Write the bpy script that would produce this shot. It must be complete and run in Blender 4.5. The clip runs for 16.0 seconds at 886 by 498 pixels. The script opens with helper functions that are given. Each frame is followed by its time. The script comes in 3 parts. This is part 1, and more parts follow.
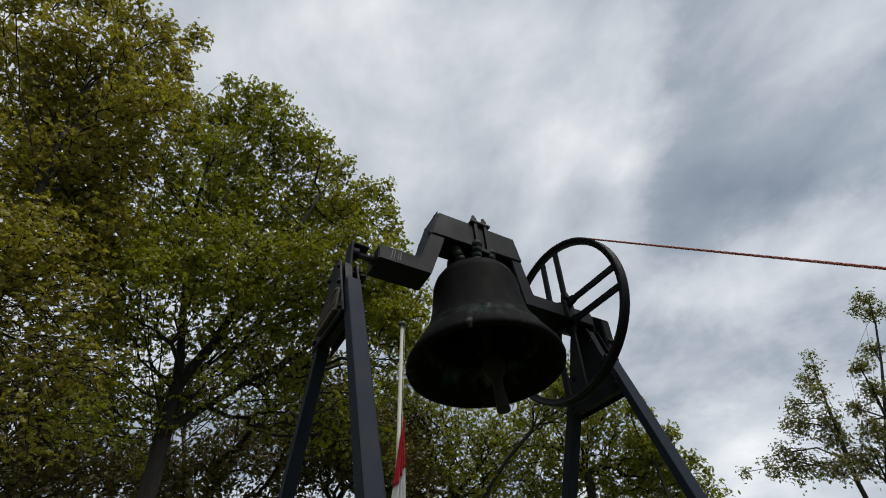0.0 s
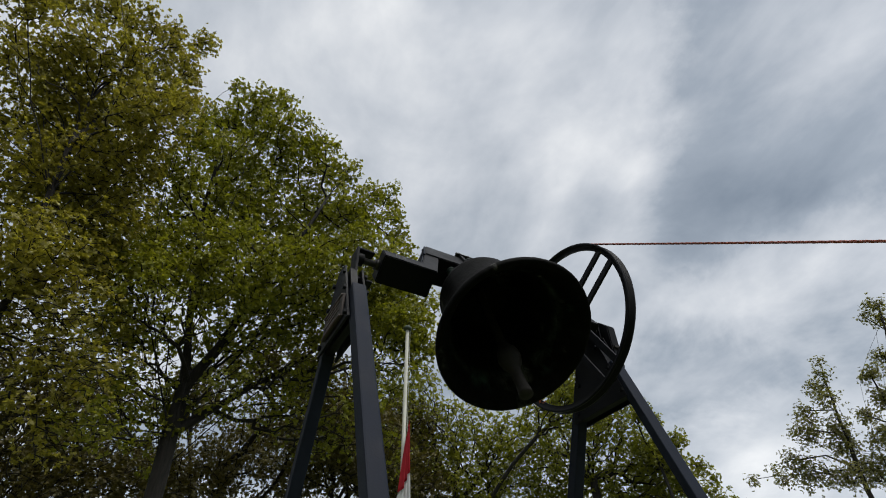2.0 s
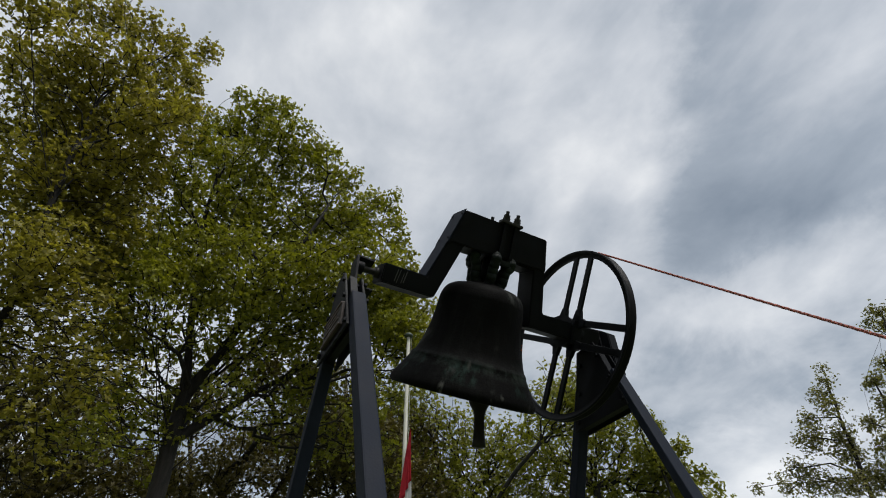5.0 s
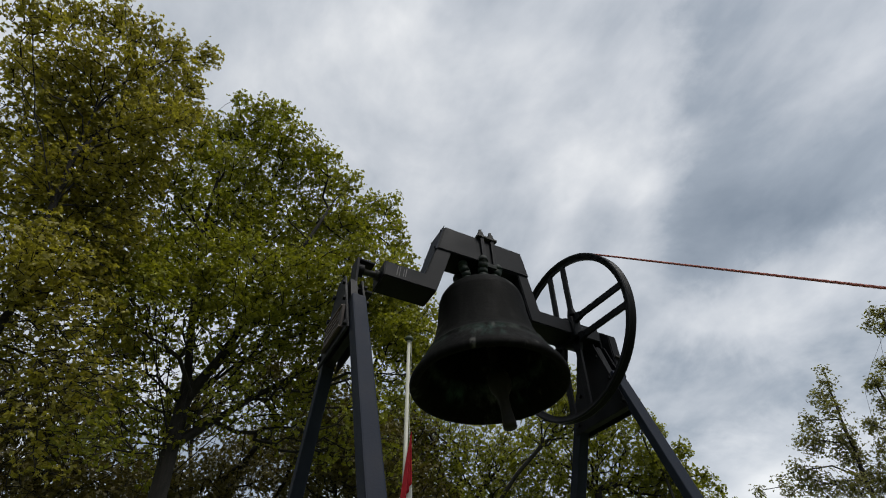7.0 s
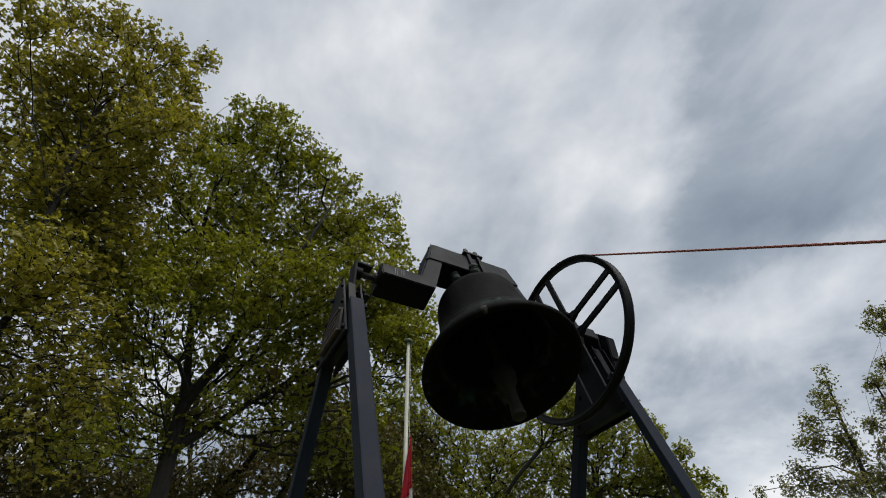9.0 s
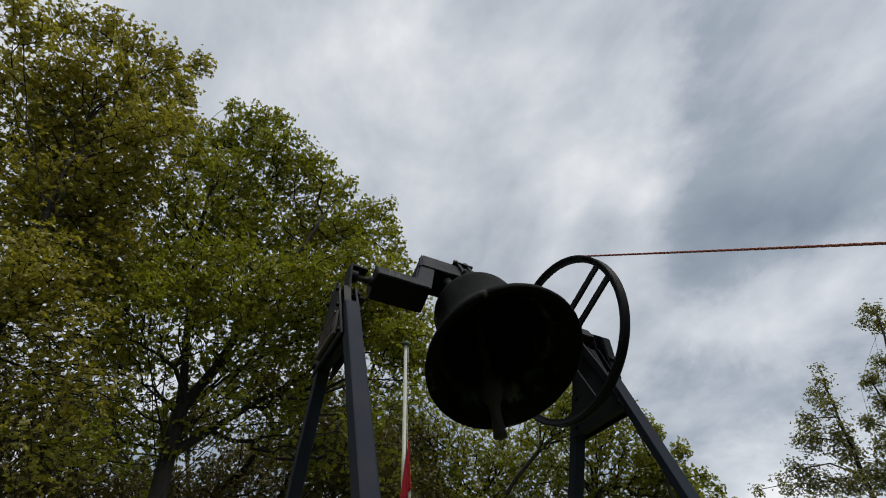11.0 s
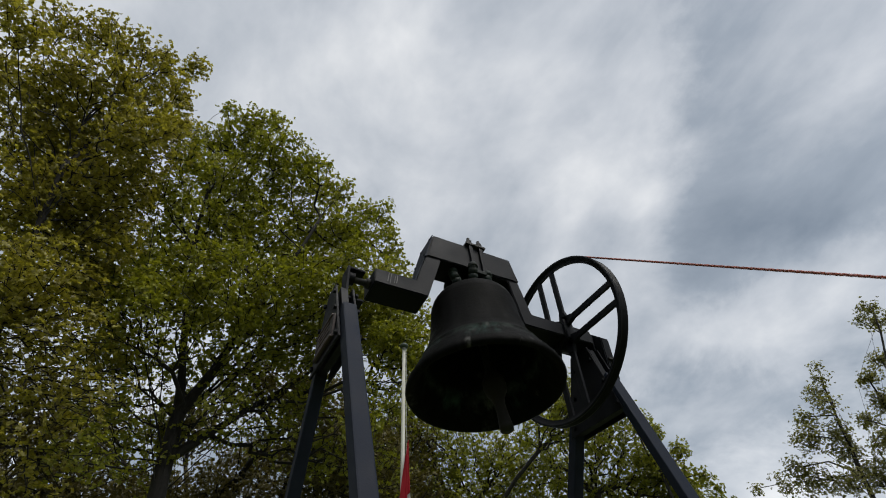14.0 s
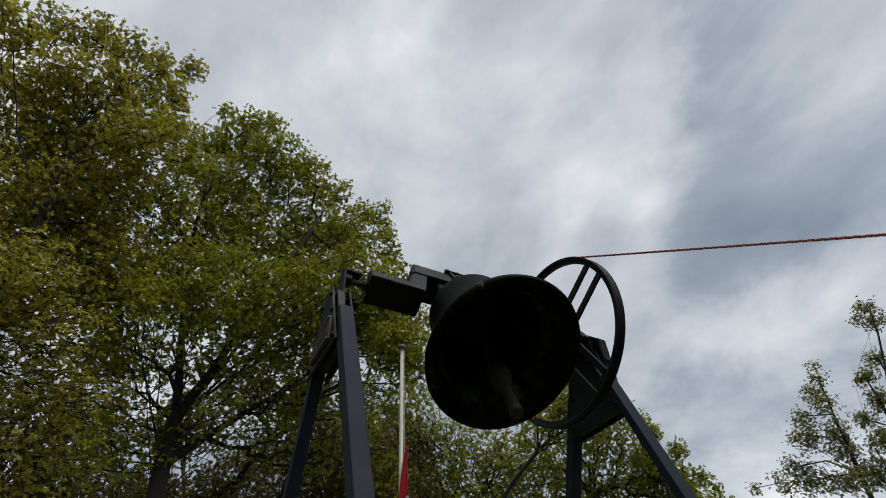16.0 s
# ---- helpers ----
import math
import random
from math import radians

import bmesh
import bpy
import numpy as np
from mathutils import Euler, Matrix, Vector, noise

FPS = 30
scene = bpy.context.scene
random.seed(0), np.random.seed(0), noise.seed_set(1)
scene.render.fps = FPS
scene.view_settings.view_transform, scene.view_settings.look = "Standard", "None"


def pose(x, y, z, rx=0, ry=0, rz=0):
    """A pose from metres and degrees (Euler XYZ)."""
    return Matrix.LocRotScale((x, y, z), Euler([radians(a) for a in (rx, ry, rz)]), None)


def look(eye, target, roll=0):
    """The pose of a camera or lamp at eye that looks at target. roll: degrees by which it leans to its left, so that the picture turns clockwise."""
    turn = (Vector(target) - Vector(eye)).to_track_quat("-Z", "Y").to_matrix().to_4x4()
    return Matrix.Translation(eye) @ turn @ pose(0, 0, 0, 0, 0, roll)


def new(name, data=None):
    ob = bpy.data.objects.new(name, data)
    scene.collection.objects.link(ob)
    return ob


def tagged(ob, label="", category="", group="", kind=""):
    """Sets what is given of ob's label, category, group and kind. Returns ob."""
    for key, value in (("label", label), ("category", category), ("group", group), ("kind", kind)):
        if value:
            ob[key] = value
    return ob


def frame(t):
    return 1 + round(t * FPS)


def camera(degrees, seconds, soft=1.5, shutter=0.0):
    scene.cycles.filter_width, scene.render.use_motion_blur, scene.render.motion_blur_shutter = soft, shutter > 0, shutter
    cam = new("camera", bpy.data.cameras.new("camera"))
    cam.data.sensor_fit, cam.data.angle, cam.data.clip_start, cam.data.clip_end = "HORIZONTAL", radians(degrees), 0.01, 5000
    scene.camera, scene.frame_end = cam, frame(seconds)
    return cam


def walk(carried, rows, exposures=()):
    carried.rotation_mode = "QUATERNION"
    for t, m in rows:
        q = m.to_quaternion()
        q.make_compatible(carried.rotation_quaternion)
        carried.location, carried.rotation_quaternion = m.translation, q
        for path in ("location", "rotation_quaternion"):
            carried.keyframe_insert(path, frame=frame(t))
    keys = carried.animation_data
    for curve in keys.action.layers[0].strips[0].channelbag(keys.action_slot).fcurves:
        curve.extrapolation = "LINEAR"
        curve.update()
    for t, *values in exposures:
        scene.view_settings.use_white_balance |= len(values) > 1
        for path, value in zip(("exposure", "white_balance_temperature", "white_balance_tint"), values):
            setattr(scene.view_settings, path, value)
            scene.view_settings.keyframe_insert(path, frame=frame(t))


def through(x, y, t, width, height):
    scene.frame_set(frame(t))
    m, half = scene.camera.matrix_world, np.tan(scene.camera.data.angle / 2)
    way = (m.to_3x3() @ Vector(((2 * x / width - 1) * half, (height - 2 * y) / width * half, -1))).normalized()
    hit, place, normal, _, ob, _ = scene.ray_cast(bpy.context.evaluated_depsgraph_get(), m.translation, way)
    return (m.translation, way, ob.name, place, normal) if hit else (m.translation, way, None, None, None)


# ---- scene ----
cam = camera(82.6, 16.0, soft=1.0, shutter=0.15)
AXIS = 2.87          # height of the bell's axle over the ground


def eye(t, x, y, z, rx, ry, rz):
    return (t, pose(x, y, z + AXIS, rx, ry, rz))


CAMERA_ROWS = [
    eye(0, -0.9877, -1.4360, -1.2678, 131.148, 1.514, -28.848),
    eye(0.5, -0.9901, -1.4388, -1.2636, 131.245, 1.385, -28.557),
    eye(1, -0.9925, -1.4430, -1.2663, 131.383, 1.226, -28.485),
    eye(1.5, -0.9905, -1.4453, -1.2662, 131.481, 1.055, -28.467),
    eye(2, -0.9896, -1.4428, -1.2639, 131.600, 0.961, -28.473),
    eye(2.5, -0.9888, -1.4452, -1.2619, 131.744, 0.912, -28.440),
    eye(3, -0.9878, -1.4479, -1.2626, 131.884, 0.863, -28.477),
    eye(3.5, -0.9876, -1.4460, -1.2622, 132.003, 0.861, -28.435),
    eye(4, -0.9868, -1.4469, -1.2597, 132.123, 0.884, -28.381),
    eye(6.5, -0.9848, -1.4495, -1.2637, 132.649, 0.981, -28.180),
    eye(7, -0.9853, -1.4504, -1.2646, 132.715, 1.025, -28.152),
    eye(7.5, -0.9851, -1.4512, -1.2618, 132.763, 1.106, -28.114),
    eye(8, -0.9844, -1.4571, -1.2648, 132.820, 1.167, -28.058),
    eye(8.5, -0.9816, -1.4550, -1.2632, 132.900, 1.286, -28.000),
    eye(9, -0.9813, -1.4529, -1.2636, 132.974, 1.360, -27.977),
    eye(11.5, -0.9758, -1.4583, -1.2657, 133.257, 2.132, -27.818),
    eye(12, -0.9760, -1.4569, -1.2623, 133.286, 2.205, -27.806),
    eye(12.5, -0.9747, -1.4540, -1.2619, 133.333, 2.278, -27.831),
    eye(13, -0.9744, -1.4559, -1.2631, 133.334, 2.391, -27.768),
    eye(13.5, -0.9742, -1.4580, -1.2646, 133.379, 2.483, -27.771),
    eye(14, -0.9742, -1.4552, -1.2628, 133.405, 2.525, -27.752),
    eye(14.5, -0.9736, -1.4563, -1.2608, 133.434, 2.592, -27.787),
    eye(15, -0.9728, -1.4605, -1.2655, 133.462, 2.712, -27.755),
    eye(15.5, -0.9668, -1.4579, -1.2615, 133.493, 2.790, -27.744),
    eye(16, -0.9695, -1.4563, -1.2594, 133.525, 2.865, -27.760),
]
walk(cam, CAMERA_ROWS, ((0.0, 0.12), (8.0, 0.09), (16.0, 0.06)))

# ---- light: thin overcast, the sun behind it ----
SUN_WAY = Vector((0.12, -0.48, 0.87)).normalized()
world = bpy.data.worlds.new("sky")
scene.world = world
world.use_nodes = True
wn = world.node_tree.nodes
wn.clear()
sky = wn.new("ShaderNodeTexSky")
sky.sky_type = "NISHITA"
sky.sun_disc = False
sky.sun_elevation = math.asin(SUN_WAY.z)
sky.sun_rotation = math.atan2(SUN_WAY.x, SUN_WAY.y)
back = wn.new("ShaderNodeBackground")
back.inputs["Strength"].default_value = 0.06
wout = wn.new("ShaderNodeOutputWorld")
world.node_tree.links.new(sky.outputs[0], back.inputs[0])
world.node_tree.links.new(back.outputs[0], wout.inputs[0])
sun_data = bpy.data.lights.new("sun", "SUN")
sun_data.energy = 5.0
sun_data.angle = radians(25)
sun_data.color = (1.0, 0.97, 0.92)
sun = new("sun", sun_data)
sun.matrix_world = look(SUN_WAY * 50, (0, 0, 0))
scene.view_settings.exposure = 0.0


# ---- materials ----
class Nodes:
    """Short hand for one node material."""

    def __init__(self, name):
        self.mat = bpy.data.materials.new(name)
        self.mat.use_nodes = True
        self.tree = self.mat.node_tree
        self.bsdf = self.tree.nodes["Principled BSDF"]
        self.out = self.tree.nodes["Material Output"]

    def add(self, kind, **values):
        n = self.tree.nodes.new(kind)
        for k, v in values.items():
            n.inputs[k.replace("_", " ")].default_value = v
        return n

    def link(self, a, b):
        self.tree.links.new(a, b)

    def noise(self, scale, detail=4.0, rough=0.6, vector=None, distortion=0.0):
        n = self.add("ShaderNodeTexNoise", Scale=scale, Detail=detail, Roughness=rough, Distortion=distortion)
        if vector is None:
            vector = self.coords()
        self.link(vector, n.inputs["Vector"])
        return n.outputs["Fac"]

    def coords(self, what="Object"):
        return self.tree.nodes.new("ShaderNodeTexCoord").outputs[what]

    def ramp(self, fac, stops):
        n = self.tree.nodes.new("ShaderNodeValToRGB")
        while len(n.color_ramp.elements) < len(stops):
            n.color_ramp.elements.new(0.5)
        for e, (p, c) in zip(n.color_ramp.elements, stops):
            e.position = p
            e.color = (*c, 1) if isinstance(c, tuple) else (c, c, c, 1)
        self.link(fac, n.inputs[0])
        return n.outputs[0]

    def mix(self, fac, a, b, blend="MIX"):
        n = self.tree.nodes.new("ShaderNodeMix")
        n.data_type = "RGBA"
        n.blend_type = blend
        for socket, v in ((n.inputs[0], fac), (n.inputs[6], a), (n.inputs[7], b)):
            if isinstance(v, (int, float)):
                socket.default_value = v
            elif isinstance(v, tuple):
                socket.default_value = (*v, 1)
            else:
                self.link(v, socket)
        return n.outputs[2]

    def math(self, op, a, b=0.0, c=0.0, clamp=False):
        n = self.tree.nodes.new("ShaderNodeMath")
        n.operation = op
        n.use_clamp = clamp
        for socket, v in zip(n.inputs, (a, b, c)):
            if isinstance(v, (int, float)):
                socket.default_value = v
            else:
                self.link(v, socket)
        return n.outputs[0]

    def bump(self, height, strength=0.3, distance=0.01):
        n = self.add("ShaderNodeBump", Strength=strength, Distance=distance)
        self.link(height, n.inputs["Height"])
        self.link(n.outputs[0], self.bsdf.inputs["Normal"])


def painted_steel(name, light, dark, rough=0.45, spots=0.0, gloss=0.25):
    m = Nodes(name)
    m.bsdf.inputs["Specular IOR Level"].default_value = gloss
    big = m.noise(7.0, 5, 0.65)
    fine = m.noise(160.0, 3, 0.6)
    col = m.mix(m.ramp(big, ((0.35, 0.0), (0.7, 1.0))), dark, light)
    if spots:
        v = m.add("ShaderNodeTexVoronoi", Scale=15.0)
        long = m.add("ShaderNodeMapping", Scale=(1, 1, 0.45))
        m.link(m.coords(), long.inputs["Vector"])
        m.link(long.outputs[0], v.inputs["Vector"])
        sep = m.tree.nodes.new("ShaderNodeSeparateXYZ")
        m.link(m.coords(), sep.inputs[0])
        low = m.math("SMOOTH_MAX", m.math("MULTIPLY", m.math("ADD", sep.outputs[2], 0.16), -7.0), 0.0, 0.05, clamp=True)
        gate = m.math("MULTIPLY", m.ramp(m.noise(5.0, 2, 0.5), ((0.42, 0.0), (0.55, 1.0))), low)
        patch = m.noise(60.0, 3, 0.6, long.outputs[0])
        dot = m.math("MULTIPLY", m.ramp(v.outputs["Distance"], ((0.04, 1.0), (0.22, 0.0))), m.ramp(patch, ((0.42, 0.0), (0.6, 1.0))))
        streak = m.add("ShaderNodeMapping", Scale=(1, 1, 0.16))
        m.link(m.coords(), streak.inputs["Vector"])
        wash = m.ramp(m.noise(26.0, 4, 0.65, streak.outputs[0]), ((0.5, 0.0), (0.8, 1.0)))
        rubbed = m.ramp(m.math("ABSOLUTE", m.math("ADD", sep.outputs[2], 0.262)), ((0.0, 1.0), (0.03, 0.0)))
        col = m.mix(m.math("MULTIPLY", wash, 0.4), col, (0.020, 0.021, 0.0195))
        col = m.mix(m.math("MULTIPLY", m.math("MULTIPLY", rubbed, m.ramp(m.noise(11.0, 5, 0.75), ((0.42, 0.0), (0.66, 1.0)))), 0.8), col, (0.060, 0.078, 0.068))
        belt = m.ramp(m.math("ABSOLUTE", m.math("ADD", sep.outputs[2], 0.285)), ((0.0, 1.0), (0.055, 0.0)))
        green = m.math("MULTIPLY", belt, m.ramp(m.noise(8.0, 5, 0.7, streak.outputs[0]), ((0.5, 0.0), (0.62, 1.0))))
        col = m.mix(m.math("MULTIPLY", green, 0.75), col, (0.045, 0.085, 0.072))
        run = m.math("MULTIPLY", m.ramp(m.noise(4.2, 3, 0.5), ((0.60, 0.0), (0.68, 1.0))), m.ramp(m.noise(30.0, 4, 0.7, streak.outputs[0]), ((0.42, 0.0), (0.6, 1.0))))
        col = m.mix(m.math("MULTIPLY", run, 0.7), col, (0.10, 0.105, 0.098))
        col = m.mix(m.math("MULTIPLY", m.math("MULTIPLY", gate, dot), spots), col, (0.42, 0.42, 0.39))
    m.link(col, m.bsdf.inputs["Base Color"])
    m.link(m.ramp(big, ((0.3, rough - 0.1), (0.75, rough + 0.15))), m.bsdf.inputs["Roughness"])
    rough_cast = m.noise(38.0, 4, 0.7)
    m.bump(m.math("ADD", fine, m.math("MULTIPLY", rough_cast, 1.5 if spots else 0.4)), 0.35 if spots else 0.25, 0.004 if spots else 0.002)
    return m.mat


def plain(name, color, rough=0.5, vary=0.25, scale=20.0, metal=0.0):
    m = Nodes(name)
    n = m.noise(scale, 5, 0.6)
    lo = tuple(c * (1 - vary) for c in color)
    hi = tuple(min(1, c * (1 + vary)) for c in color)
    m.link(m.mix(n, lo, hi), m.bsdf.inputs["Base Color"])
    m.bsdf.inputs["Roughness"].default_value = rough
    m.bsdf.inputs["Metallic"].default_value = metal
    m.bump(m.noise(scale * 6, 3, 0.6), 0.2, 0.003)
    return m.mat


def bark(name, light, dark):
    m = Nodes(name)
    map_ = m.add("ShaderNodeMapping", Scale=(1, 1, 0.22))
    m.link(m.coords(), map_.inputs["Vector"])
    n = m.noise(22.0, 6, 0.7, map_.outputs[0])
    m.link(m.mix(m.ramp(n, ((0.35, 0.0), (0.65, 1.0))), dark, light), m.bsdf.inputs["Base Color"])
    m.bsdf.inputs["Roughness"].default_value = 0.9
    m.bump(n, 0.8, 0.02)
    return m.mat


def leaf(name, old, young, through=0.5):
    """Leaf: colour differs leaf by leaf and bough by bough; light passes through it."""
    m = Nodes(name)
    one = m.tree.nodes.new("ShaderNodeNewGeometry").outputs["Random Per Island"]
    bough = m.noise(0.8, 3, 0.6)
    fac = m.math("ADD", m.math("MULTIPLY", one, 0.5), m.math("MULTIPLY", bough, 0.5))
    col = m.ramp(fac, ((0.2, old), (0.8, young)))
    m.link(col, m.bsdf.inputs["Base Color"])
    m.bsdf.inputs["Roughness"].default_value = 0.5
    t = m.tree.nodes.new("ShaderNodeBsdfTranslucent")
    m.link(m.mix(1.0, col, (1.5, 1.5, 0.6), "MULTIPLY"), t.inputs["Color"])
    mix = m.tree.nodes.new("ShaderNodeMixShader")
    mix.inputs[0].default_value = through
    m.link(m.bsdf.outputs[0], mix.inputs[1])
    m.link(t.outputs[0], mix.inputs[2])
    m.link(mix.outputs[0], m.out.inputs["Surface"])
    return m.mat


def cloud_cover():
    """Glowing grey cloud sheet, thin enough to let some of sun and sky through."""
    m = Nodes("cloud_cover")
    place = m.coords()
    unit = m.tree.nodes.new("ShaderNodeVectorMath")
    unit.operation = "NORMALIZE"
    m.link(place, unit.inputs[0])
    way = unit.outputs[0]
    # the deck lies flat overhead: project the direction on it
    sep = m.tree.nodes.new("ShaderNodeSeparateXYZ")
    m.link(way, sep.inputs[0])
    h = m.math("ADD", m.math("MAXIMUM", sep.outputs[2], 0.0), 0.42)
    flat = m.tree.nodes.new("ShaderNodeCombineXYZ")
    m.link(m.math("DIVIDE", sep.outputs[0], h), flat.inputs[0])
    m.link(m.math("DIVIDE", sep.outputs[1], h), flat.inputs[1])
    turn = m.add("ShaderNodeMapping", Rotation=(0, 0, radians(6)), Scale=(1.35, 0.9, 1.0))
    m.link(flat.outputs[0], turn.inputs["Vector"])
    big = m.noise(2.1, 6, 0.55, turn.outputs[0], 0.5)
    fine = m.noise(6.2, 7, 0.56, turn.outputs[0], 0.15)
    val = m.math("ADD", m.math("MULTIPLY", m.math("SUBTRACT", big, 0.5), 1.1), m.math("MULTIPLY", m.math("SUBTRACT", fine, 0.5), 0.55))
    warp = m.noise(3.0, 4, 0.6, way)
    for x, y, z, width, gain in CLOUDS:
        dot = m.tree.nodes.new("ShaderNodeVectorMath")
        dot.operation = "DOT_PRODUCT"
        m.link(way, dot.inputs[0])
        dot.inputs[1].default_value = Vector((x, y, z)).normalized()
        off = m.math("SUBTRACT", 1.0, dot.outputs["Value"])
        off = m.math("MULTIPLY", off, m.math("ADD", m.math("MULTIPLY", warp, 2.4), -0.2))
        bell_curve = m.math("POWER", 2.718, m.math("MULTIPLY", off, -2.0 / width ** 2))
        val = m.math("ADD", val, m.math("MULTIPLY", bell_curve, gain))
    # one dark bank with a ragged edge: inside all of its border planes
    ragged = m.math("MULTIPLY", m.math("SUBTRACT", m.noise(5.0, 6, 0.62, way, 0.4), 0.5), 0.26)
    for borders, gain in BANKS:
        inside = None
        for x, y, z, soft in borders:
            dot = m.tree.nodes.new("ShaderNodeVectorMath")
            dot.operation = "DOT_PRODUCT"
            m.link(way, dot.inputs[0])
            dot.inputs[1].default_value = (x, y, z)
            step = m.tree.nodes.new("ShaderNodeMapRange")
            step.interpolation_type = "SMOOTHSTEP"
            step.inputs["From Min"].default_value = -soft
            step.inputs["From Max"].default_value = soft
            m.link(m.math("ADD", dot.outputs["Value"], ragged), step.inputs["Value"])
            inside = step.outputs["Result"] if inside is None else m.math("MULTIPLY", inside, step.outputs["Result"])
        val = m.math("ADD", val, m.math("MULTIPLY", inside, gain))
    val = m.math("MULTIPLY", m.math("ADD", val, 0.54), 0.5)
    col = m.ramp(val, CLOUD_TONES)
    glow = m.tree.nodes.new("ShaderNodeEmission")
    m.link(col, glow.inputs["Color"])
    glow.inputs["Strength"].default_value = 1.0
    clear = m.tree.nodes.new("ShaderNodeBsdfTransparent")
    mix = m.tree.nodes.new("ShaderNodeMixShader")
    mix.inputs[0].default_value = 0.35
    m.link(glow.outputs[0], mix.inputs[1])
    m.link(clear.outputs[0], mix.inputs[2])
    m.link(mix.outputs[0], m.out.inputs["Surface"])
    return m.mat


# thick (dark) and thin (bright) places of the cloud cover: direction, width, gain
CLOUDS = (
    (0.600, 0.358, 0.715, 0.05, 0.34),
    (0.570, 0.250, 0.785, 0.05, 0.08),
    (0.154, 0.409, 0.899, 0.13, 0.14),
    (0.375, 0.282, 0.883, 0.12, 0.02),
    (0.415, 0.449, 0.791, 0.20, 0.02),
    (-0.073, 0.491, 0.868, 0.16, 0.12),
    (0.705, 0.300, 0.640, 0.09, -0.16),
    (0.762, 0.215, 0.612, 0.07, -0.14),
    (0.705, 0.010, 0.709, 0.16, 0.05),
    (0.826, 0.196, 0.529, 0.06, 0.22),
    (0.787, 0.366, 0.497, 0.10, 0.10),
    (0.825, 0.479, 0.293, 0.08, 0.36),
    (0.586, 0.544, 0.601, 0.12, 0.03),
    (0.12, -0.48, 0.87, 0.45, 0.90),
)
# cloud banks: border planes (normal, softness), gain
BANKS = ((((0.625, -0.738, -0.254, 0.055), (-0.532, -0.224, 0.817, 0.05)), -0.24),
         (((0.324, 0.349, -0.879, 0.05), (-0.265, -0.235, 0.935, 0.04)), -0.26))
CLOUD_TONES = ((0.0, (0.28, 0.33, 0.385)), (0.15, (0.46, 0.515, 0.575)), (0.30, (0.80, 0.835, 0.875)), (0.5, (1.30, 1.30, 1.28)), (1.0, (4.8, 4.7, 4.5)))

STEEL = painted_steel("dark_blue_steel_paint", (0.020, 0.0255, 0.040), (0.012, 0.0155, 0.026), 0.62, gloss=0.11)
BLACK = painted_steel("black_steel_paint", (0.0085, 0.0095, 0.0125), (0.0045, 0.0052, 0.007), 0.52, gloss=0.13)
BRONZE = painted_steel("blackened_bronze", (0.0062, 0.0064, 0.0060), (0.0030, 0.0030, 0.0029), 0.68, spots=0.45, gloss=0.05)
PATINA = painted_steel("green_tinged_bronze", (0.034, 0.052, 0.044), (0.009, 0.012, 0.0105), 0.65, gloss=0.15)
IRON = painted_steel("dark_forged_iron", (0.045, 0.043, 0.040), (0.020, 0.019, 0.018), 0.6)
DULL_IRON = painted_steel("dull_iron", (0.036, 0.033, 0.030), (0.015, 0.014, 0.013), 0.65, gloss=0.12)
SCRATCH = plain("scratched_bare_steel", (0.075, 0.075, 0.078), 0.6, 0.4, 200)
RUST = plain("rusty_plaque", (0.030, 0.020, 0.017), 0.7, 0.4, 30)
PLAQUE_BAR = plain("worn_plaque_letter", (0.070, 0.046, 0.040), 0.6, 0.3, 60)
ROPE = plain("red_rope", (0.33, 0.10, 0.075), 0.85, 0.35, 120)
KNOT = plain("orange_rope_end", (0.55, 0.12, 0.04), 0.85, 0.3, 120)
POLE = plain("white_pole_paint", (0.40, 0.40, 0.34), 0.5, 0.15, 6)
POLE_CAP = plain("dark_green_cap", (0.05, 0.07, 0.05), 0.5, 0.3, 20)
RED = plain("red_flag_cloth", (0.50, 0.02, 0.035), 0.85, 0.12, 14)
WHITE = plain("white_flag_cloth", (0.72, 0.72, 0.72), 0.85, 0.08, 14)
BLUE = plain("blue_flag_cloth", (0.03, 0.06, 0.25), 0.85, 0.12, 14)
# ground colour, never in view; lightened to bounce more light up into the bell
GRASS = plain("grass", (0.085, 0.105, 0.042), 0.95, 0.5, 3)
OAK_BARK = bark("oak_bark", (0.022, 0.018, 0.015), (0.008, 0.007, 0.006))
GREY_BARK = bark("grey_bark", (0.045, 0.040, 0.034), (0.018, 0.016, 0.014))


# ---- building blocks ----
def mesh_of(bm, name, material, smooth=False):
    me = bpy.data.meshes.new(name)
    bm.normal_update()
    bm.to_mesh(me)
    bm.free()
    me.materials.append(material)
    if smooth:
        me.polygons.foreach_set("use_smooth", [True] * len(me.polygons))
    return me


def part(name, bm, material, parent, label="", smooth=False):
    ob = new(name, mesh_of(bm, name, material, smooth))
    ob.parent = parent
    return tagged(ob, label)


def box(bm, size, m=None, bevel=0.004):
    made = bmesh.ops.create_cube(bm, size=1.0, matrix=(m or Matrix()) @ Matrix.Diagonal((*size, 1)))
    if bevel:
        edges = {e for v in made["verts"] for e in v.link_edges}
        bmesh.ops.bevel(bm, geom=list(edges), offset=bevel, segments=2, affect="EDGES", profile=0.6)
    return bm


def rod(bm, a, b, r, r2=None, seg=12):
    a, b = Vector(a), Vector(b)
    turn = (b - a).to_track_quat("Z", "Y").to_matrix().to_4x4()
    bmesh.ops.create_cone(bm, cap_ends=True, segments=seg, radius1=r, radius2=r if r2 is None else r2, depth=(b - a).length,
                          matrix=Matrix.Translation((a + b) / 2) @ turn)
    return bm


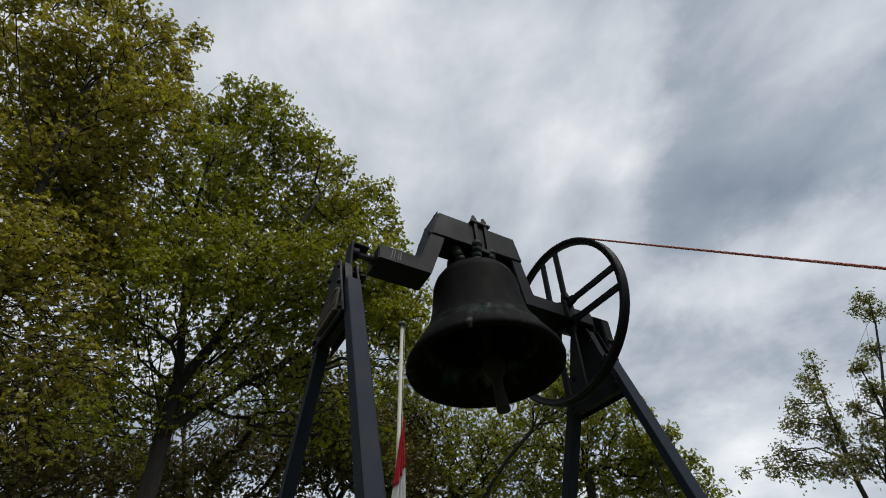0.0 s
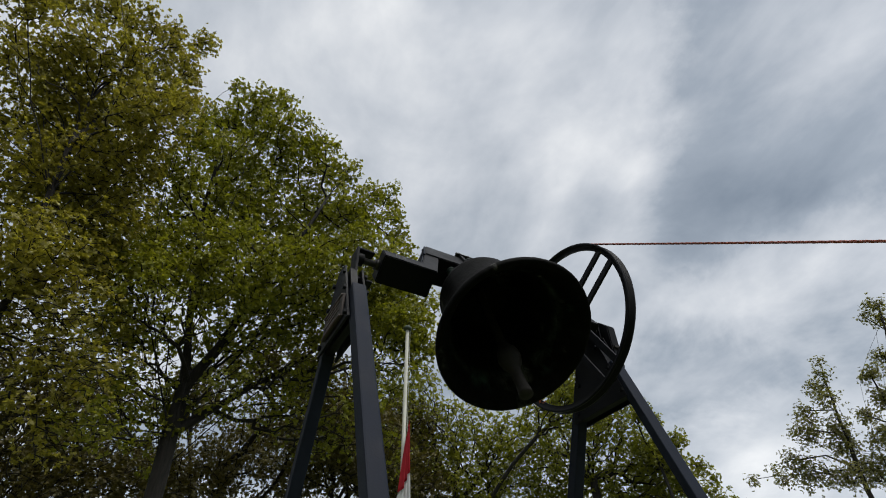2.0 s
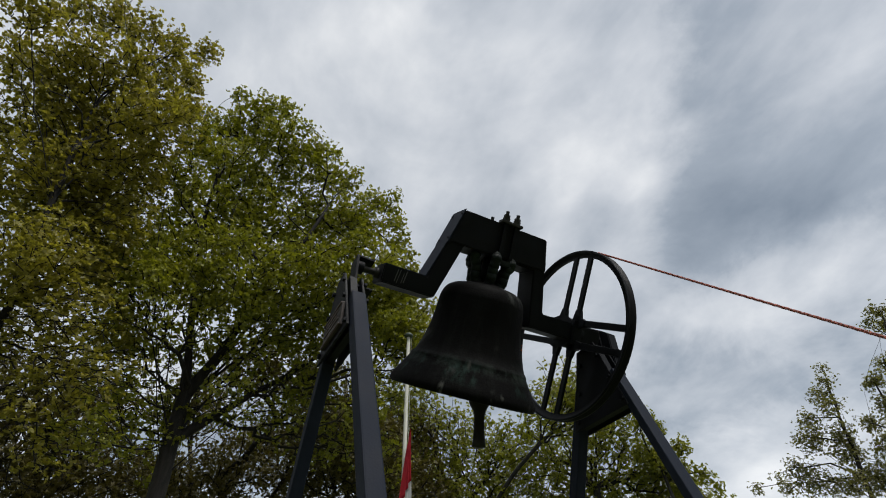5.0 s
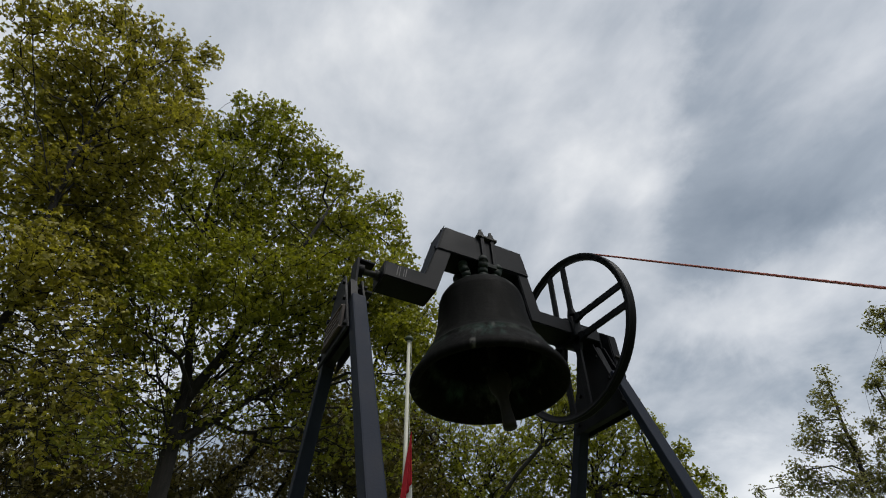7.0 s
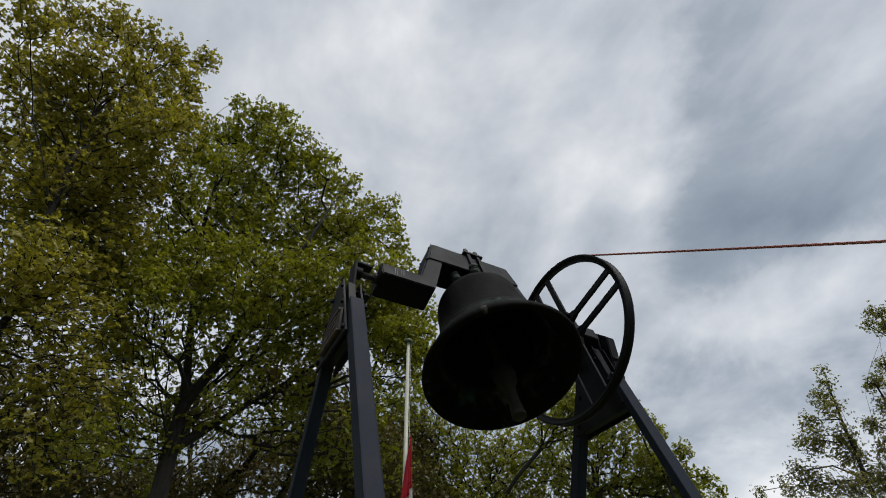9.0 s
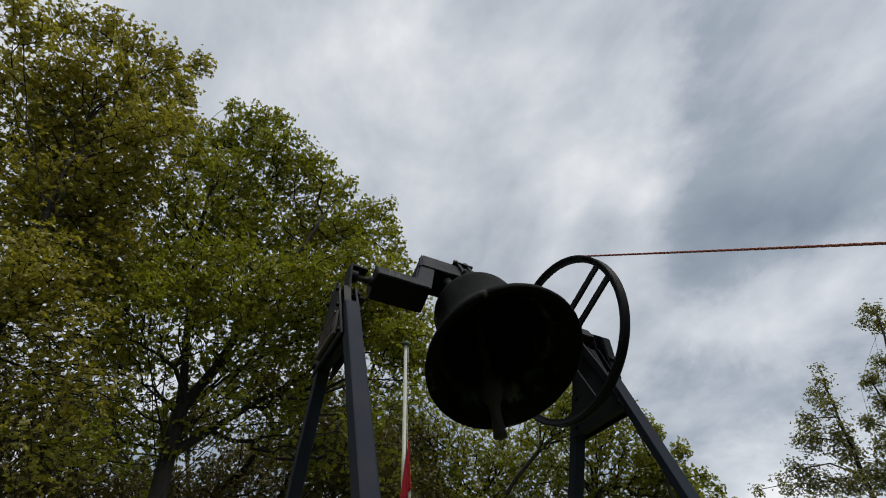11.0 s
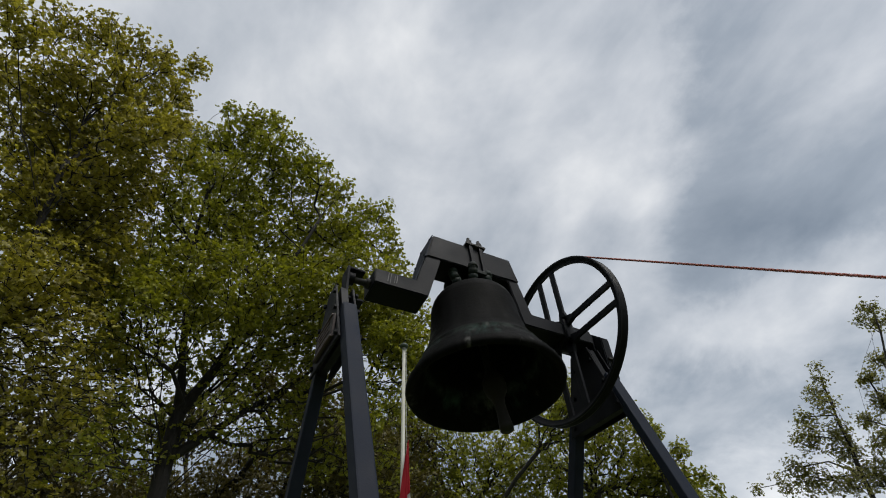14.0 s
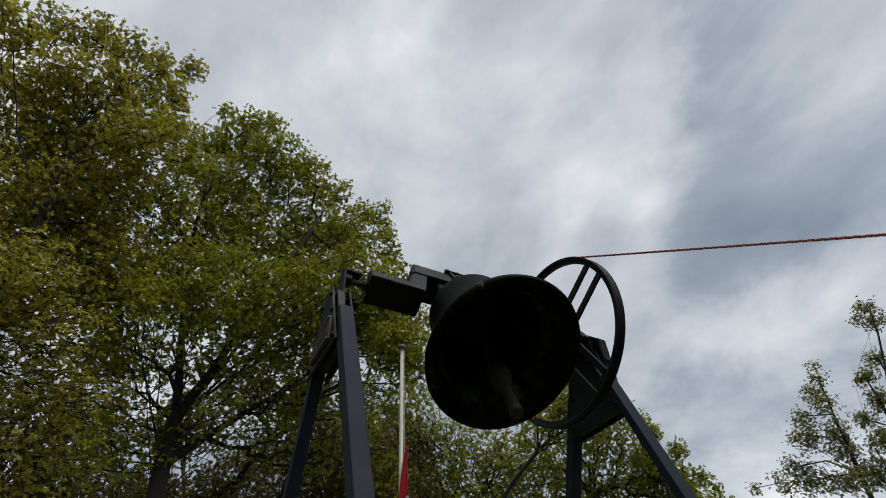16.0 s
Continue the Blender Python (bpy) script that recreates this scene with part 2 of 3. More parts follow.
def lathe(bm, profile, seg=64, m=None):
    rings = []
    for r, z in profile:
        if r < 1e-5:
            rings.append([bm.verts.new((0, 0, z))])
        else:
            rings.append([bm.verts.new((r * math.cos(2 * math.pi * i / seg), r * math.sin(2 * math.pi * i / seg), z)) for i in range(seg)])
    for a, b in zip(rings, rings[1:]):
        for i in range(seg):
            j = (i + 1) % seg
            if len(a) == 1:
                bm.faces.new((a[0], b[j], b[i]))
            elif len(b) == 1:
                bm.faces.new((a[i], a[j], b[0]))
            else:
                bm.faces.new((a[i], a[j], b[j], b[i]))
    bmesh.ops.recalc_face_normals(bm, faces=bm.faces)
    if m:
        bmesh.ops.transform(bm, matrix=m, verts=bm.verts)
    return bm


def slab(bm, outline, thick, m=None, bevel=0.0):
    """A plate: the outline in its (u, v) plane, thick along the third axis, centred."""
    lo = [bm.verts.new((u, v, -thick / 2)) for u, v in outline]
    hi = [bm.verts.new((u, v, thick / 2)) for u, v in outline]
    n = len(outline)
    bm.faces.new(lo[::-1])
    bm.faces.new(hi)
    for i in range(n):
        bm.faces.new((lo[i], lo[(i + 1) % n], hi[(i + 1) % n], hi[i]))
    bmesh.ops.recalc_face_normals(bm, faces=bm.faces)
    if bevel:
        bmesh.ops.bevel(bm, geom=list(bm.edges), offset=bevel, segments=2, affect="EDGES")
    if m:
        bmesh.ops.transform(bm, matrix=m, verts=bm.verts)
    return bm


YZ = Matrix(((0, 0, 1, 0), (1, 0, 0, 0), (0, 1, 0, 0), (0, 0, 0, 1)))   # u to y, v to z, thickness along x
XZ = Matrix(((1, 0, 0, 0), (0, 0, -1, 0), (0, 1, 0, 0), (0, 0, 0, 1)))  # u to x, v to z, thickness along y


# ---- the large structure: ground and sky ----
def build_ground():
    bm = bmesh.new()
    bmesh.ops.create_grid(bm, x_segments=60, y_segments=60, size=900)
    for v in bm.verts:
        far = max(0.0, Vector(v.co.xy).length - 40)
        v.co.z = noise.noise(v.co * 0.01) * min(1.0, far / 200) * 2.0
    ob = new("ground", mesh_of(bm, "ground", GRASS, True))
    tagged(ob, "unseen ground round the bell stand, coloured as light grass", "ground", kind="structure")


def build_sky():
    bm = bmesh.new()
    bmesh.ops.create_uvsphere(bm, u_segments=48, v_segments=24, radius=1400)
    bmesh.ops.delete(bm, geom=[v for v in bm.verts if v.co.z < -250], context="VERTS")
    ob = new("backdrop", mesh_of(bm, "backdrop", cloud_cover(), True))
    tagged(ob, "grey and white broken cloud cover overhead", "sky", kind="structure")
    return ob


build_ground()
cloud_dome = build_sky()


# ---- bell stand ----
def build_stand():
    stand = new("bell_stand")
    tagged(stand, "dark blue painted steel trestle carrying the swinging bell", "bell stand")
    # trestles: place, then for the two legs the lean, the offset at the axle, width and depth
    for x, legs in ((-0.575, ((-1, 21.6, 0.012, 0.050, 0.048), (1, 21.6, 0.020, 0.043, 0.046))),
                    (0.588, ((-1, 18.3, 0.029, 0.062, 0.032), (1, 21.9, 0.022, 0.049, 0.046)))):
        for s, lean, start, wide, deep in legs:
            slope = math.tan(radians(lean))
            top = Vector((x, s * (start + 0.215 * slope), AXIS - 0.215))
            foot = Vector((x, s * (start + AXIS * slope), 0.0))
            bm = box(bmesh.new(), (wide, deep, (top - foot).length), Matrix.Translation((top + foot) / 2) @ pose(0, 0, 0, s * lean), 0.005)
            leg = part("leg", bm, STEEL, stand)
            bm = box(bmesh.new(), (0.2, 0.2, 0.015), pose(foot.x, foot.y, 0.0075), 0.003)
            part("base_plate", bm, STEEL, leg)
    for x, outline, rows in ((-0.575, ((-0.036, -0.075), (0.036, -0.075), (0.158, -0.365), (-0.150, -0.365)), (-0.12, -0.21, -0.34)),
                             (0.588, ((-0.050, -0.05), (0.060, -0.05), (0.168, -0.388), (-0.152, -0.388)), (-0.12, -0.24, -0.355))):
        for side in (-1, 1):
            bm = slab(bmesh.new(), outline, 0.008, Matrix.Translation((x + side * 0.0325, 0, AXIS)) @ YZ, 0.0015)
            plate = part("gusset_plate", bm, BLACK, stand)
            for u in (-1, 1):
                for v in rows:
                    c = Vector((x + side * 0.036, u * (0.012 - v * 0.34), AXIS + v))
                    bm = rod(bmesh.new(), c, c + Vector((side * 0.010, 0, 0)), 0.010, seg=6)
                    part("bolt", bm, BLACK, plate)
        inner = [(u * 0.86, v * 0.96 - 0.006) for u, v in outline]
        part("spacer_plate", slab(bmesh.new(), inner, 0.026, Matrix.Translation((x, 0, AXIS)) @ YZ), BLACK, stand)
    # bearing channels: a web with an upper and a lower flange that point at the bell, and the bush
    for x, side, high, low in ((-0.566, 1, 0.030, -0.112), (0.628, -1, 0.040, -0.110)):
        bm = box(bmesh.new(), (0.010, 0.066, high - low + 0.012), pose(x, 0, AXIS + (high + low) / 2), 0.002)
        bearing = part("bearing_bracket", bm, BLACK, stand)
        for z in (high, low):
            bm = slab(bmesh.new(), ((side * 0.005, -0.033), (side * 0.068, -0.030), (side * 0.068, 0.030), (side * 0.005, 0.033)), 0.010,
                      pose(x, 0, AXIS + z), 0.002)
            part("flange", bm, BLACK, bearing)
        bm = rod(bmesh.new(), (x + side * 0.004, 0, AXIS), (x + side * 0.030, 0, AXIS), 0.026, seg=24)
        part("bush", bm, BLACK, bearing)
        if x > 0:
            bm = slab(bmesh.new(), ((-0.076, -0.20), (0.076, -0.20), (0.076, 0.008), (0.030, 0.052), (-0.026, 0.052), (-0.076, 0.006)), 0.048,
                      Matrix.Translation((0.660, 0, AXIS)) @ YZ, 0.004)
            part("bearing_seat", bm, BLACK, bearing)
            bm = box(bmesh.new(), (0.034, 0.012, 0.010), pose(0.660, -0.080, AXIS - 0.105), 0.002)
            part("cover_lip", bm, IRON, bearing)
    # plaque on the outer face of the near trestle, its lettering unreadable
    face = pose(-0.617, -0.010, AXIS - 0.296)
    bm = box(bmesh.new(), (0.010, 0.186, 0.092), face, 0.003)
    plaque = part("plaque", bm, RUST, stand, "small rusty plaque with worn lettering")
    for z in (0.041, -0.041):
        part("rim_strip", box(bmesh.new(), (0.006, 0.180, 0.006), face @ pose(-0.007, 0, z), 0.001), PLAQUE_BAR, plaque)
    for w, v in ((0.130, 0.027), (0.100, 0.010), (0.140, -0.008), (0.090, -0.026)):
        bm = box(bmesh.new(), (0.004, w, 0.008), face @ pose(-0.006, 0, v), 0.0)
        part("lettering_bar", bm, PLAQUE_BAR, plaque)
    return stand


# ---- the swinging bell; its own space has the axle at the origin ----
BELL_PROFILE = (
    (0.0, 0.0858), (0.088, 0.0842), (0.094, 0.0788), (0.098, 0.0764), (0.118, 0.073), (0.141, 0.066), (0.160, 0.053), (0.172, 0.034), (0.178, 0.014),
    (0.1796, 0.008), (0.1800, 0.003), (0.1806, -0.004), (0.183, -0.02), (0.185, -0.06), (0.191, -0.11), (0.201, -0.16), (0.215, -0.205), (0.228, -0.236), (0.232, -0.238),
    (0.236, -0.244), (0.239, -0.246), (0.243, -0.254), (0.243, -0.260), (0.252, -0.275), (0.270, -0.305), (0.287, -0.333), (0.298, -0.352), (0.301, -0.366), (0.296, -0.378),
    (0.284, -0.380), (0.268, -0.362), (0.240, -0.310), (0.212, -0.245), (0.188, -0.17), (0.170, -0.08), (0.160, 0.0), (0.145, 0.0390), (0.09, 0.0663), (0.0, 0.0702),
)


WHEEL_X, WHEEL_RADIUS = 0.463, 0.390
STUDS = (-0.004, 0.050)   # clamp straps along the beam


def build_bell():
    bell = new("swinging_bell")
    bell.location = (0, 0, AXIS)
    tagged(bell, "black cast church bell swinging on a cranked headstock with rope wheel", "bell")
    body = part("bell_body", lathe(bmesh.new(), BELL_PROFILE, 72), BRONZE, bell, "blackened cast bronze bell with pale droppings", True)
    for k in range(6):
        a = k * math.pi / 3 + 0.26
        out = Vector((math.cos(a), math.sin(a), 0))
        bm = bmesh.new()
        path = [(0.050, 0.084), (0.070, 0.100), (0.072, 0.130), (0.076, 0.160), (0.094, 0.182), (0.090, 0.206)]
        for (r0, z0), (r1, z1) in zip(path, path[1:]):
            rod(bm, out * r0 + Vector((0, 0, z0)), out * r1 + Vector((0, 0, z1)), 0.022, 0.021, 10)
            bmesh.ops.create_icosphere(bm, subdivisions=1, radius=0.0205, matrix=Matrix.Translation(out * r1 + Vector((0, 0, z1))))
        part("canon", bm, PATINA, body, "green-tinged bronze canon", smooth=True)
    bm = rod(bmesh.new(), (0, 0, 0.08), (0, 0, 0.21), 0.04, 0.034, 16)
    part("crown_post", bm, BRONZE, body, smooth=True)

    outline = ((-0.47, -0.037), (-0.244, -0.037), (-0.165, 0.207), (0.184, 0.207), (0.214, -0.037), (0.60, -0.037), (0.60, 0.036), (0.272, 0.036),
               (0.218, 0.350), (-0.188, 0.350), (-0.292, 0.036), (-0.47, 0.036))
    bm = slab(bmesh.new(), outline, 0.118, XZ, 0.004)
    head = part("headstock", bm, BLACK, bell, "black painted cranked steel headstock")
    # lighter strip on the cranked arm's upper faces: the light they catch, as colour
    bm = slab(bmesh.new(), ((-0.466, 0.037), (-0.294, 0.037), (-0.238, 0.209), (-0.240, 0.212), (-0.297, 0.040), (-0.466, 0.040)), 0.108, XZ)
    part("lit_face_strip", bm, STEEL, head, "lighter grey-blue strip for the light on the arm's upper face")
    bm = slab(bmesh.new(), ((-0.236, 0.203), (0.243, 0.217), (0.219, 0.358), (-0.194, 0.355)), 0.130, XZ, 0.004)
    part("beam_casing", bm, BLACK, head)
    # end plate in the lighter steel colour, to show this side as lit
    bm = slab(bmesh.new(), ((-0.2445, 0.200), (-0.1975, 0.362), (-0.1935, 0.362), (-0.2375, 0.200)), 0.124, XZ, 0.001)
    plate = part("lit_end_plate", bm, STEEL, head)
    for y in (-0.045, 0.045):
        for z, x in ((0.222, -0.2385), (0.340, -0.2040)):
            part("rivet", rod(bmesh.new(), (x + 0.002, y, z), (x - 0.004, y, z + 0.001), 0.005, seg=8), BLACK, plate)
    # seams and pale scratches on the arm by the near bearing
    for x0, z0, wide, tall in ((-0.415, 0.004, 0.003, 0.050), (-0.405, 0.002, 0.002, 0.056), (-0.388, 0.000, 0.002, 0.040), (-0.378, 0.006, 0.003, 0.046)):
        part("scratch", box(bmesh.new(), (wide, 0.0012, tall), pose(x0, -0.0594, z0, 0, 8, 0), 0.0), SCRATCH, head, "pale scratch in the black paint")
    for x0, x1, r in ((-0.56, -0.47, 0.013), (0.60, 0.66, 0.02)):
        part("gudgeon", rod(bmesh.new(), (x0, 0, 0), (x1, 0, 0), r, seg=20), IRON, head, smooth=True)
    part("collar", rod(bmesh.new(), (-0.486, 0, 0), (-0.468, 0, 0), 0.021, seg=20), IRON, head, smooth=True)
    for x in STUDS:
        for s in (-1, 1):
            bm = box(bmesh.new(), (0.019, 0.012, 0.185), pose(x, s * 0.0715, 0.279), 0.002)
            part("strap", bm, BLACK, head)
    for s in (-1, 1):
        bm = box(bmesh.new(), (0.105, 0.034, 0.012), pose(sum(STUDS) / 2, s * 0.0655, 0.365), 0.002)
        part("strap_plate", bm, IRON, head)
        for x in STUDS:
            bm = rod(bmesh.new(), (x, s * 0.0655, 0.368), (x, s * 0.0655, 0.416), 0.008, seg=10)
            rod(bm, (x, s * 0.0655, 0.371), (x, s * 0.0655, 0.386), 0.016, seg=6)
            rod(bm, (x, s * 0.0655, 0.387), (x, s * 0.0655, 0.399), 0.014, seg=6)
            part("stud", bm, IRON, head)
        bm = box(bmesh.new(), (0.070, 0.020, 0.022), pose(sum(STUDS) / 2 + 0.004, s * 0.071, 0.187), 0.004)
        part("strap_foot", bm, PATINA, head, "pale green strap foot under the beam")

    # rope wheel
    wx, outer = WHEEL_X, WHEEL_RADIUS
    bm = lathe(bmesh.new(), ((outer - 0.030, -0.006), (outer - 0.012, -0.008), (outer - 0.010, -0.019), (outer, -0.020), (outer, -0.014), (outer - 0.008, -0.006),
                             (outer - 0.008, 0.006), (outer, 0.014), (outer, 0.020), (outer - 0.010, 0.019), (outer - 0.012, 0.008), (outer - 0.030, 0.006),
                             (outer - 0.030, -0.006)), 96, pose(wx, 0, 0, 0, 90, 0))
    wheel = part("wheel_rim", bm, BLACK, bell, "black steel rope wheel", True)
    for k in range(4):
        for s in (-1, 1):
            m = pose(wx, 0, 0, 4 + 90 * k)
            bm = box(bmesh.new(), (0.012, 0.029, 0.30), m @ pose(0, s * 0.050, 0.215), 0.002)
            part("spoke", bm, BLACK, wheel)
            bm = slab(bmesh.new(), ((s * 0.020, 0.045), (s * 0.085, 0.045), (s * 0.064, 0.11), (s * 0.036, 0.11)), 0.02, m @ YZ, 0.002)
            part("spoke_foot", bm, BLACK, wheel)
    bm = box(bmesh.new(), (0.05, 0.145, 0.105), pose(wx, 0, 0.002), 0.006)
    rod(bm, (wx - 0.030, 0, 0.0), (wx + 0.045, 0, 0.0), 0.072, 0.062, 28)
    part("hub", bm, BLACK, wheel)
    # rope lying in the groove round the back of the wheel, knotted through the rim
    bm = bmesh.new()
    arc = [radians(a) for a in range(-12, 96, 4)]
    pts = [Vector((wx, (outer - 0.003) * math.cos(a), (outer - 0.003) * math.sin(a))) for a in arc]
    for a, b in zip(pts, pts[1:]):
        rod(bm, a, b, 0.0065, seg=8)
    part("rope_in_groove", bm, ROPE, wheel, "red rope lying in the wheel groove", True)
    bm = bmesh.new()
    a = radians(-12)
    c = Vector((wx, (outer - 0.02) * math.cos(a), (outer - 0.02) * math.sin(a)))
    bmesh.ops.create_icosphere(bm, subdivisions=2, radius=0.011, matrix=Matrix.Translation(c))
    rod(bm, c, c + Vector((0.0, -0.012, -0.028)), 0.006, 0.008, 8)
    part("knot", bm, KNOT, wheel, "orange knotted rope end", True)

    bm = lathe(bmesh.new(), ((0.0, 0.03), (0.022, 0.03), (0.022, 0.0), (0.017, -0.05), (0.017, -0.30), (0.024, -0.335), (0.038, -0.36), (0.043, -0.39), (0.038, -0.42),
                             (0.024, -0.445), (0.019, -0.47), (0.020, -0.52), (0.024, -0.562), (0.024, -0.574), (0.0, -0.576)), 24)
    clapper = part("clapper", bm, DULL_IRON, bell, "grey forged iron clapper", True)
    return bell, clapper


def build_rope():
    rope = new("bell_rope")
    rope.location = (WHEEL_X, 0, AXIS)
    tagged(rope, "taut red rope running from the bell wheel", "rope")
    bm = bmesh.new()
    top = WHEEL_RADIUS
    n = 70
    for strand in range(3):
        prev = None
        for i in range(n * 4 + 1):
            y = -3.2 * i / (n * 4)
            a = i * 0.85 + strand * 2.094
            sag = -0.006 * math.sin(math.pi * min(1, -y / 3.2))
            p = Vector((0.0017 * math.cos(a), y, top + sag + 0.0017 * math.sin(a)))
            if prev:
                rod(bm, prev, p, 0.0029, seg=5)
            prev = p
    part("rope_length", bm, ROPE, rope, smooth=True)
    return rope


build_stand()
bell, clapper = build_bell()
rope = build_rope()


# ---- flag pole with its flag at half mast ----
def build_flag():
    x, y = 1.73, 4.56
    pole = new("flagpole")
    tagged(pole, "slender white flagpole with a dark cap", "flagpole")
    pole.location = (x, y, 0)
    part("shaft", rod(bmesh.new(), (0, 0, 0), (0, 0, 5.80), 0.036, 0.025, 20), POLE, pole, smooth=True)
    bm = lathe(bmesh.new(), ((0.0, 5.865), (0.045, 5.855), (0.062, 5.835), (0.064, 5.805), (0.035, 5.79), (0.0, 5.79)), 20)
    part("cap", bm, POLE_CAP, pole, "dark green pole cap", True)
    part("halyard", rod(bmesh.new(), (0.042, -0.025, 0.9), (0.033, -0.025, 5.78), 0.0035, seg=6), POLE, pole)
    part("ground_socket", rod(bmesh.new(), (0, 0, 0), (0, 0, 0.35), 0.08, 0.075, 16), POLE_CAP, pole)

    flag = new("flag")
    tagged(flag, "limp red, white and blue flag hanging at half mast", "flag")
    flag.location = (x, y, 0)
    top, tall = 4.36, 1.95
    along = Vector((-0.9, -0.35, 0)).normalized()
    across = Vector((-along.y, along.x, 0))

    def cloth(name, s0, s1, material):
        # the limp cloth hangs in deep folds: s runs down the hoist, u along the fly, which droops
        bm = bmesh.new()
        ns, nu = 16, 26
        grid = []
        for i in range(ns + 1):
            s = s0 + (s1 - s0) * i / ns
            row = []
            for j in range(nu + 1):
                u = j / nu
                out = -0.02 + u * (0.015 + 0.27 * s ** 0.75)
                z = top - s * tall - 0.43 * u * (0.2 + s) ** 0.7
                fold = 0.07 * math.sin(u * 17 + s * 2.0) * min(1.0, 0.15 + 1.4 * s)
                row.append(bm.verts.new(along * out + across * (fold + 0.075) + Vector((0, 0, z))))
            grid.append(row)
        for a, b in zip(grid, grid[1:]):
            for j in range(nu):
                bm.faces.new((a[j], a[j + 1], b[j + 1], b[j]))
        bmesh.ops.solidify(bm, geom=list(bm.faces), thickness=0.004)
        part(name, bm, material, flag, smooth=True)

    cloth("red_stripe", 0.0, 0.333, RED)
    cloth("white_stripe", 0.333, 0.667, WHITE)
    cloth("blue_stripe", 0.667, 1.0, BLUE)


build_flag()


# ---- trees: limbs grown towards the boughs, leaves in clumps at the twigs ----
def grow(rnd, trunk, boughs, count, flat=0.75, thrift=0.3, limbs=9, low=None):
    """Grows limbs from the trunk's points to points scattered in the boughs. Returns nodes, parents, and the twig ends."""
    nodes = [Vector(p) for p in trunk]
    parent = [-1] + list(range(len(trunk) - 1))
    weights = [r ** 2.2 for _, _, _, r in boughs]
    goals = []
    while len(goals) < count:
        x, y, z, r = rnd.choices(boughs, weights)[0]
        p = Vector((rnd.gauss(0, 1), rnd.gauss(0, 1), rnd.gauss(0, 1))).normalized() * (rnd.random() ** 0.42) * r * rnd.uniform(0.85, 1.12)
        if rnd.random() < 0.09:
            p *= 1.35
        p.z *= flat
        goals.append(Vector((x, y, z)) + p)
    fork = nodes[-1]
    goals.sort(key=lambda g: (g - fork).length)
    high = [b for b in boughs if b[2] > fork.z + 0.9] or list(boughs)
    mains = rnd.sample(high, min(limbs, len(high)))
    goals = [Vector(b[:3]) for b in mains] + goals
    far = np.zeros((len(goals) * 12 + len(nodes) + 10, 3))
    hops = np.zeros(len(far))
    for i, p in enumerate(nodes):
        far[i] = p
    n = len(nodes)
    first = max(0, n - 3) if low is None else low
    ends = []
    for order, g in enumerate(goals):
        away = np.linalg.norm(far[first:n] - np.array(g), axis=1)
        rise = np.maximum(0, far[first:n, 2] - g.z)
        k = int(np.argmin(away * 1.0 + rise * 0.6 + hops[first:n] * thrift)) + first
        if order < len(mains):
            k = rnd.randrange(first, len(trunk))
            while k > first and nodes[k].z > g.z - 0.1:
                k -= 1
        a = nodes[k]
        length = (g - a).length
        steps = max(1, min(10, int(length / 0.38)))
        bend = Vector((rnd.uniform(-1, 1), rnd.uniform(-1, 1), rnd.uniform(-0.2, 1.0))) * length * 0.12
        last = k
        for i in range(1, steps + 1):
            t = i / steps
            q = a.lerp(g, t) + bend * math.sin(math.pi * t) + Vector((rnd.uniform(-1, 1), rnd.uniform(-1, 1), rnd.uniform(-1, 1))) * 0.035
            nodes.append(q)
            parent.append(last)
            far[n] = q
            hops[n] = hops[last] + length / steps
            last = n
            n += 1
        ends.append(last)
    return nodes, parent, ends


def limb_mesh(nodes, parent, base, tip, power=2.18):
    n = len(nodes)
    load = [0.0] * n
    for i in range(n - 1, 0, -1):
        if load[i] == 0:
            load[i] = tip ** power
        load[parent[i]] += load[i]
    rad = [max(tip, v ** (1 / power)) for v in load]
    scale = base / rad[0]
    if scale < 1:
        rad = [tip + (r - tip) * scale for r in rad]
    verts, faces = [], []
    for i in range(1, n):
        a, b = nodes[parent[i]], nodes[i]
        ra, rb = min(rad[parent[i]], rad[i] * 1.5), rad[i]
        d = b - a
        if d.length < 1e-4:
            continue
        side = d.orthogonal().normalized()
        up = d.normalized().cross(side)
        seg = 10 if rb > 0.06 else 6 if rb > 0.02 else 4 if rb > 0.009 else 3
        o = len(verts)
        b2 = b + d.normalized() * rb * 0.4
        for c, r in ((a, ra), (b2, rb)):
            for k in range(seg):
                t = 2 * math.pi * k / seg
                verts.append(c + (side * math.cos(t) + up * math.sin(t)) * r)
        for k in range(seg):
            faces.append((o + k, o + (k + 1) % seg, o + seg + (k + 1) % seg, o + seg + k))
    me = bpy.data.meshes.new("trunk")
    me.from_pydata(verts, [], faces)
    me.polygons.foreach_set("use_smooth", [True] * len(me.polygons))
    return me


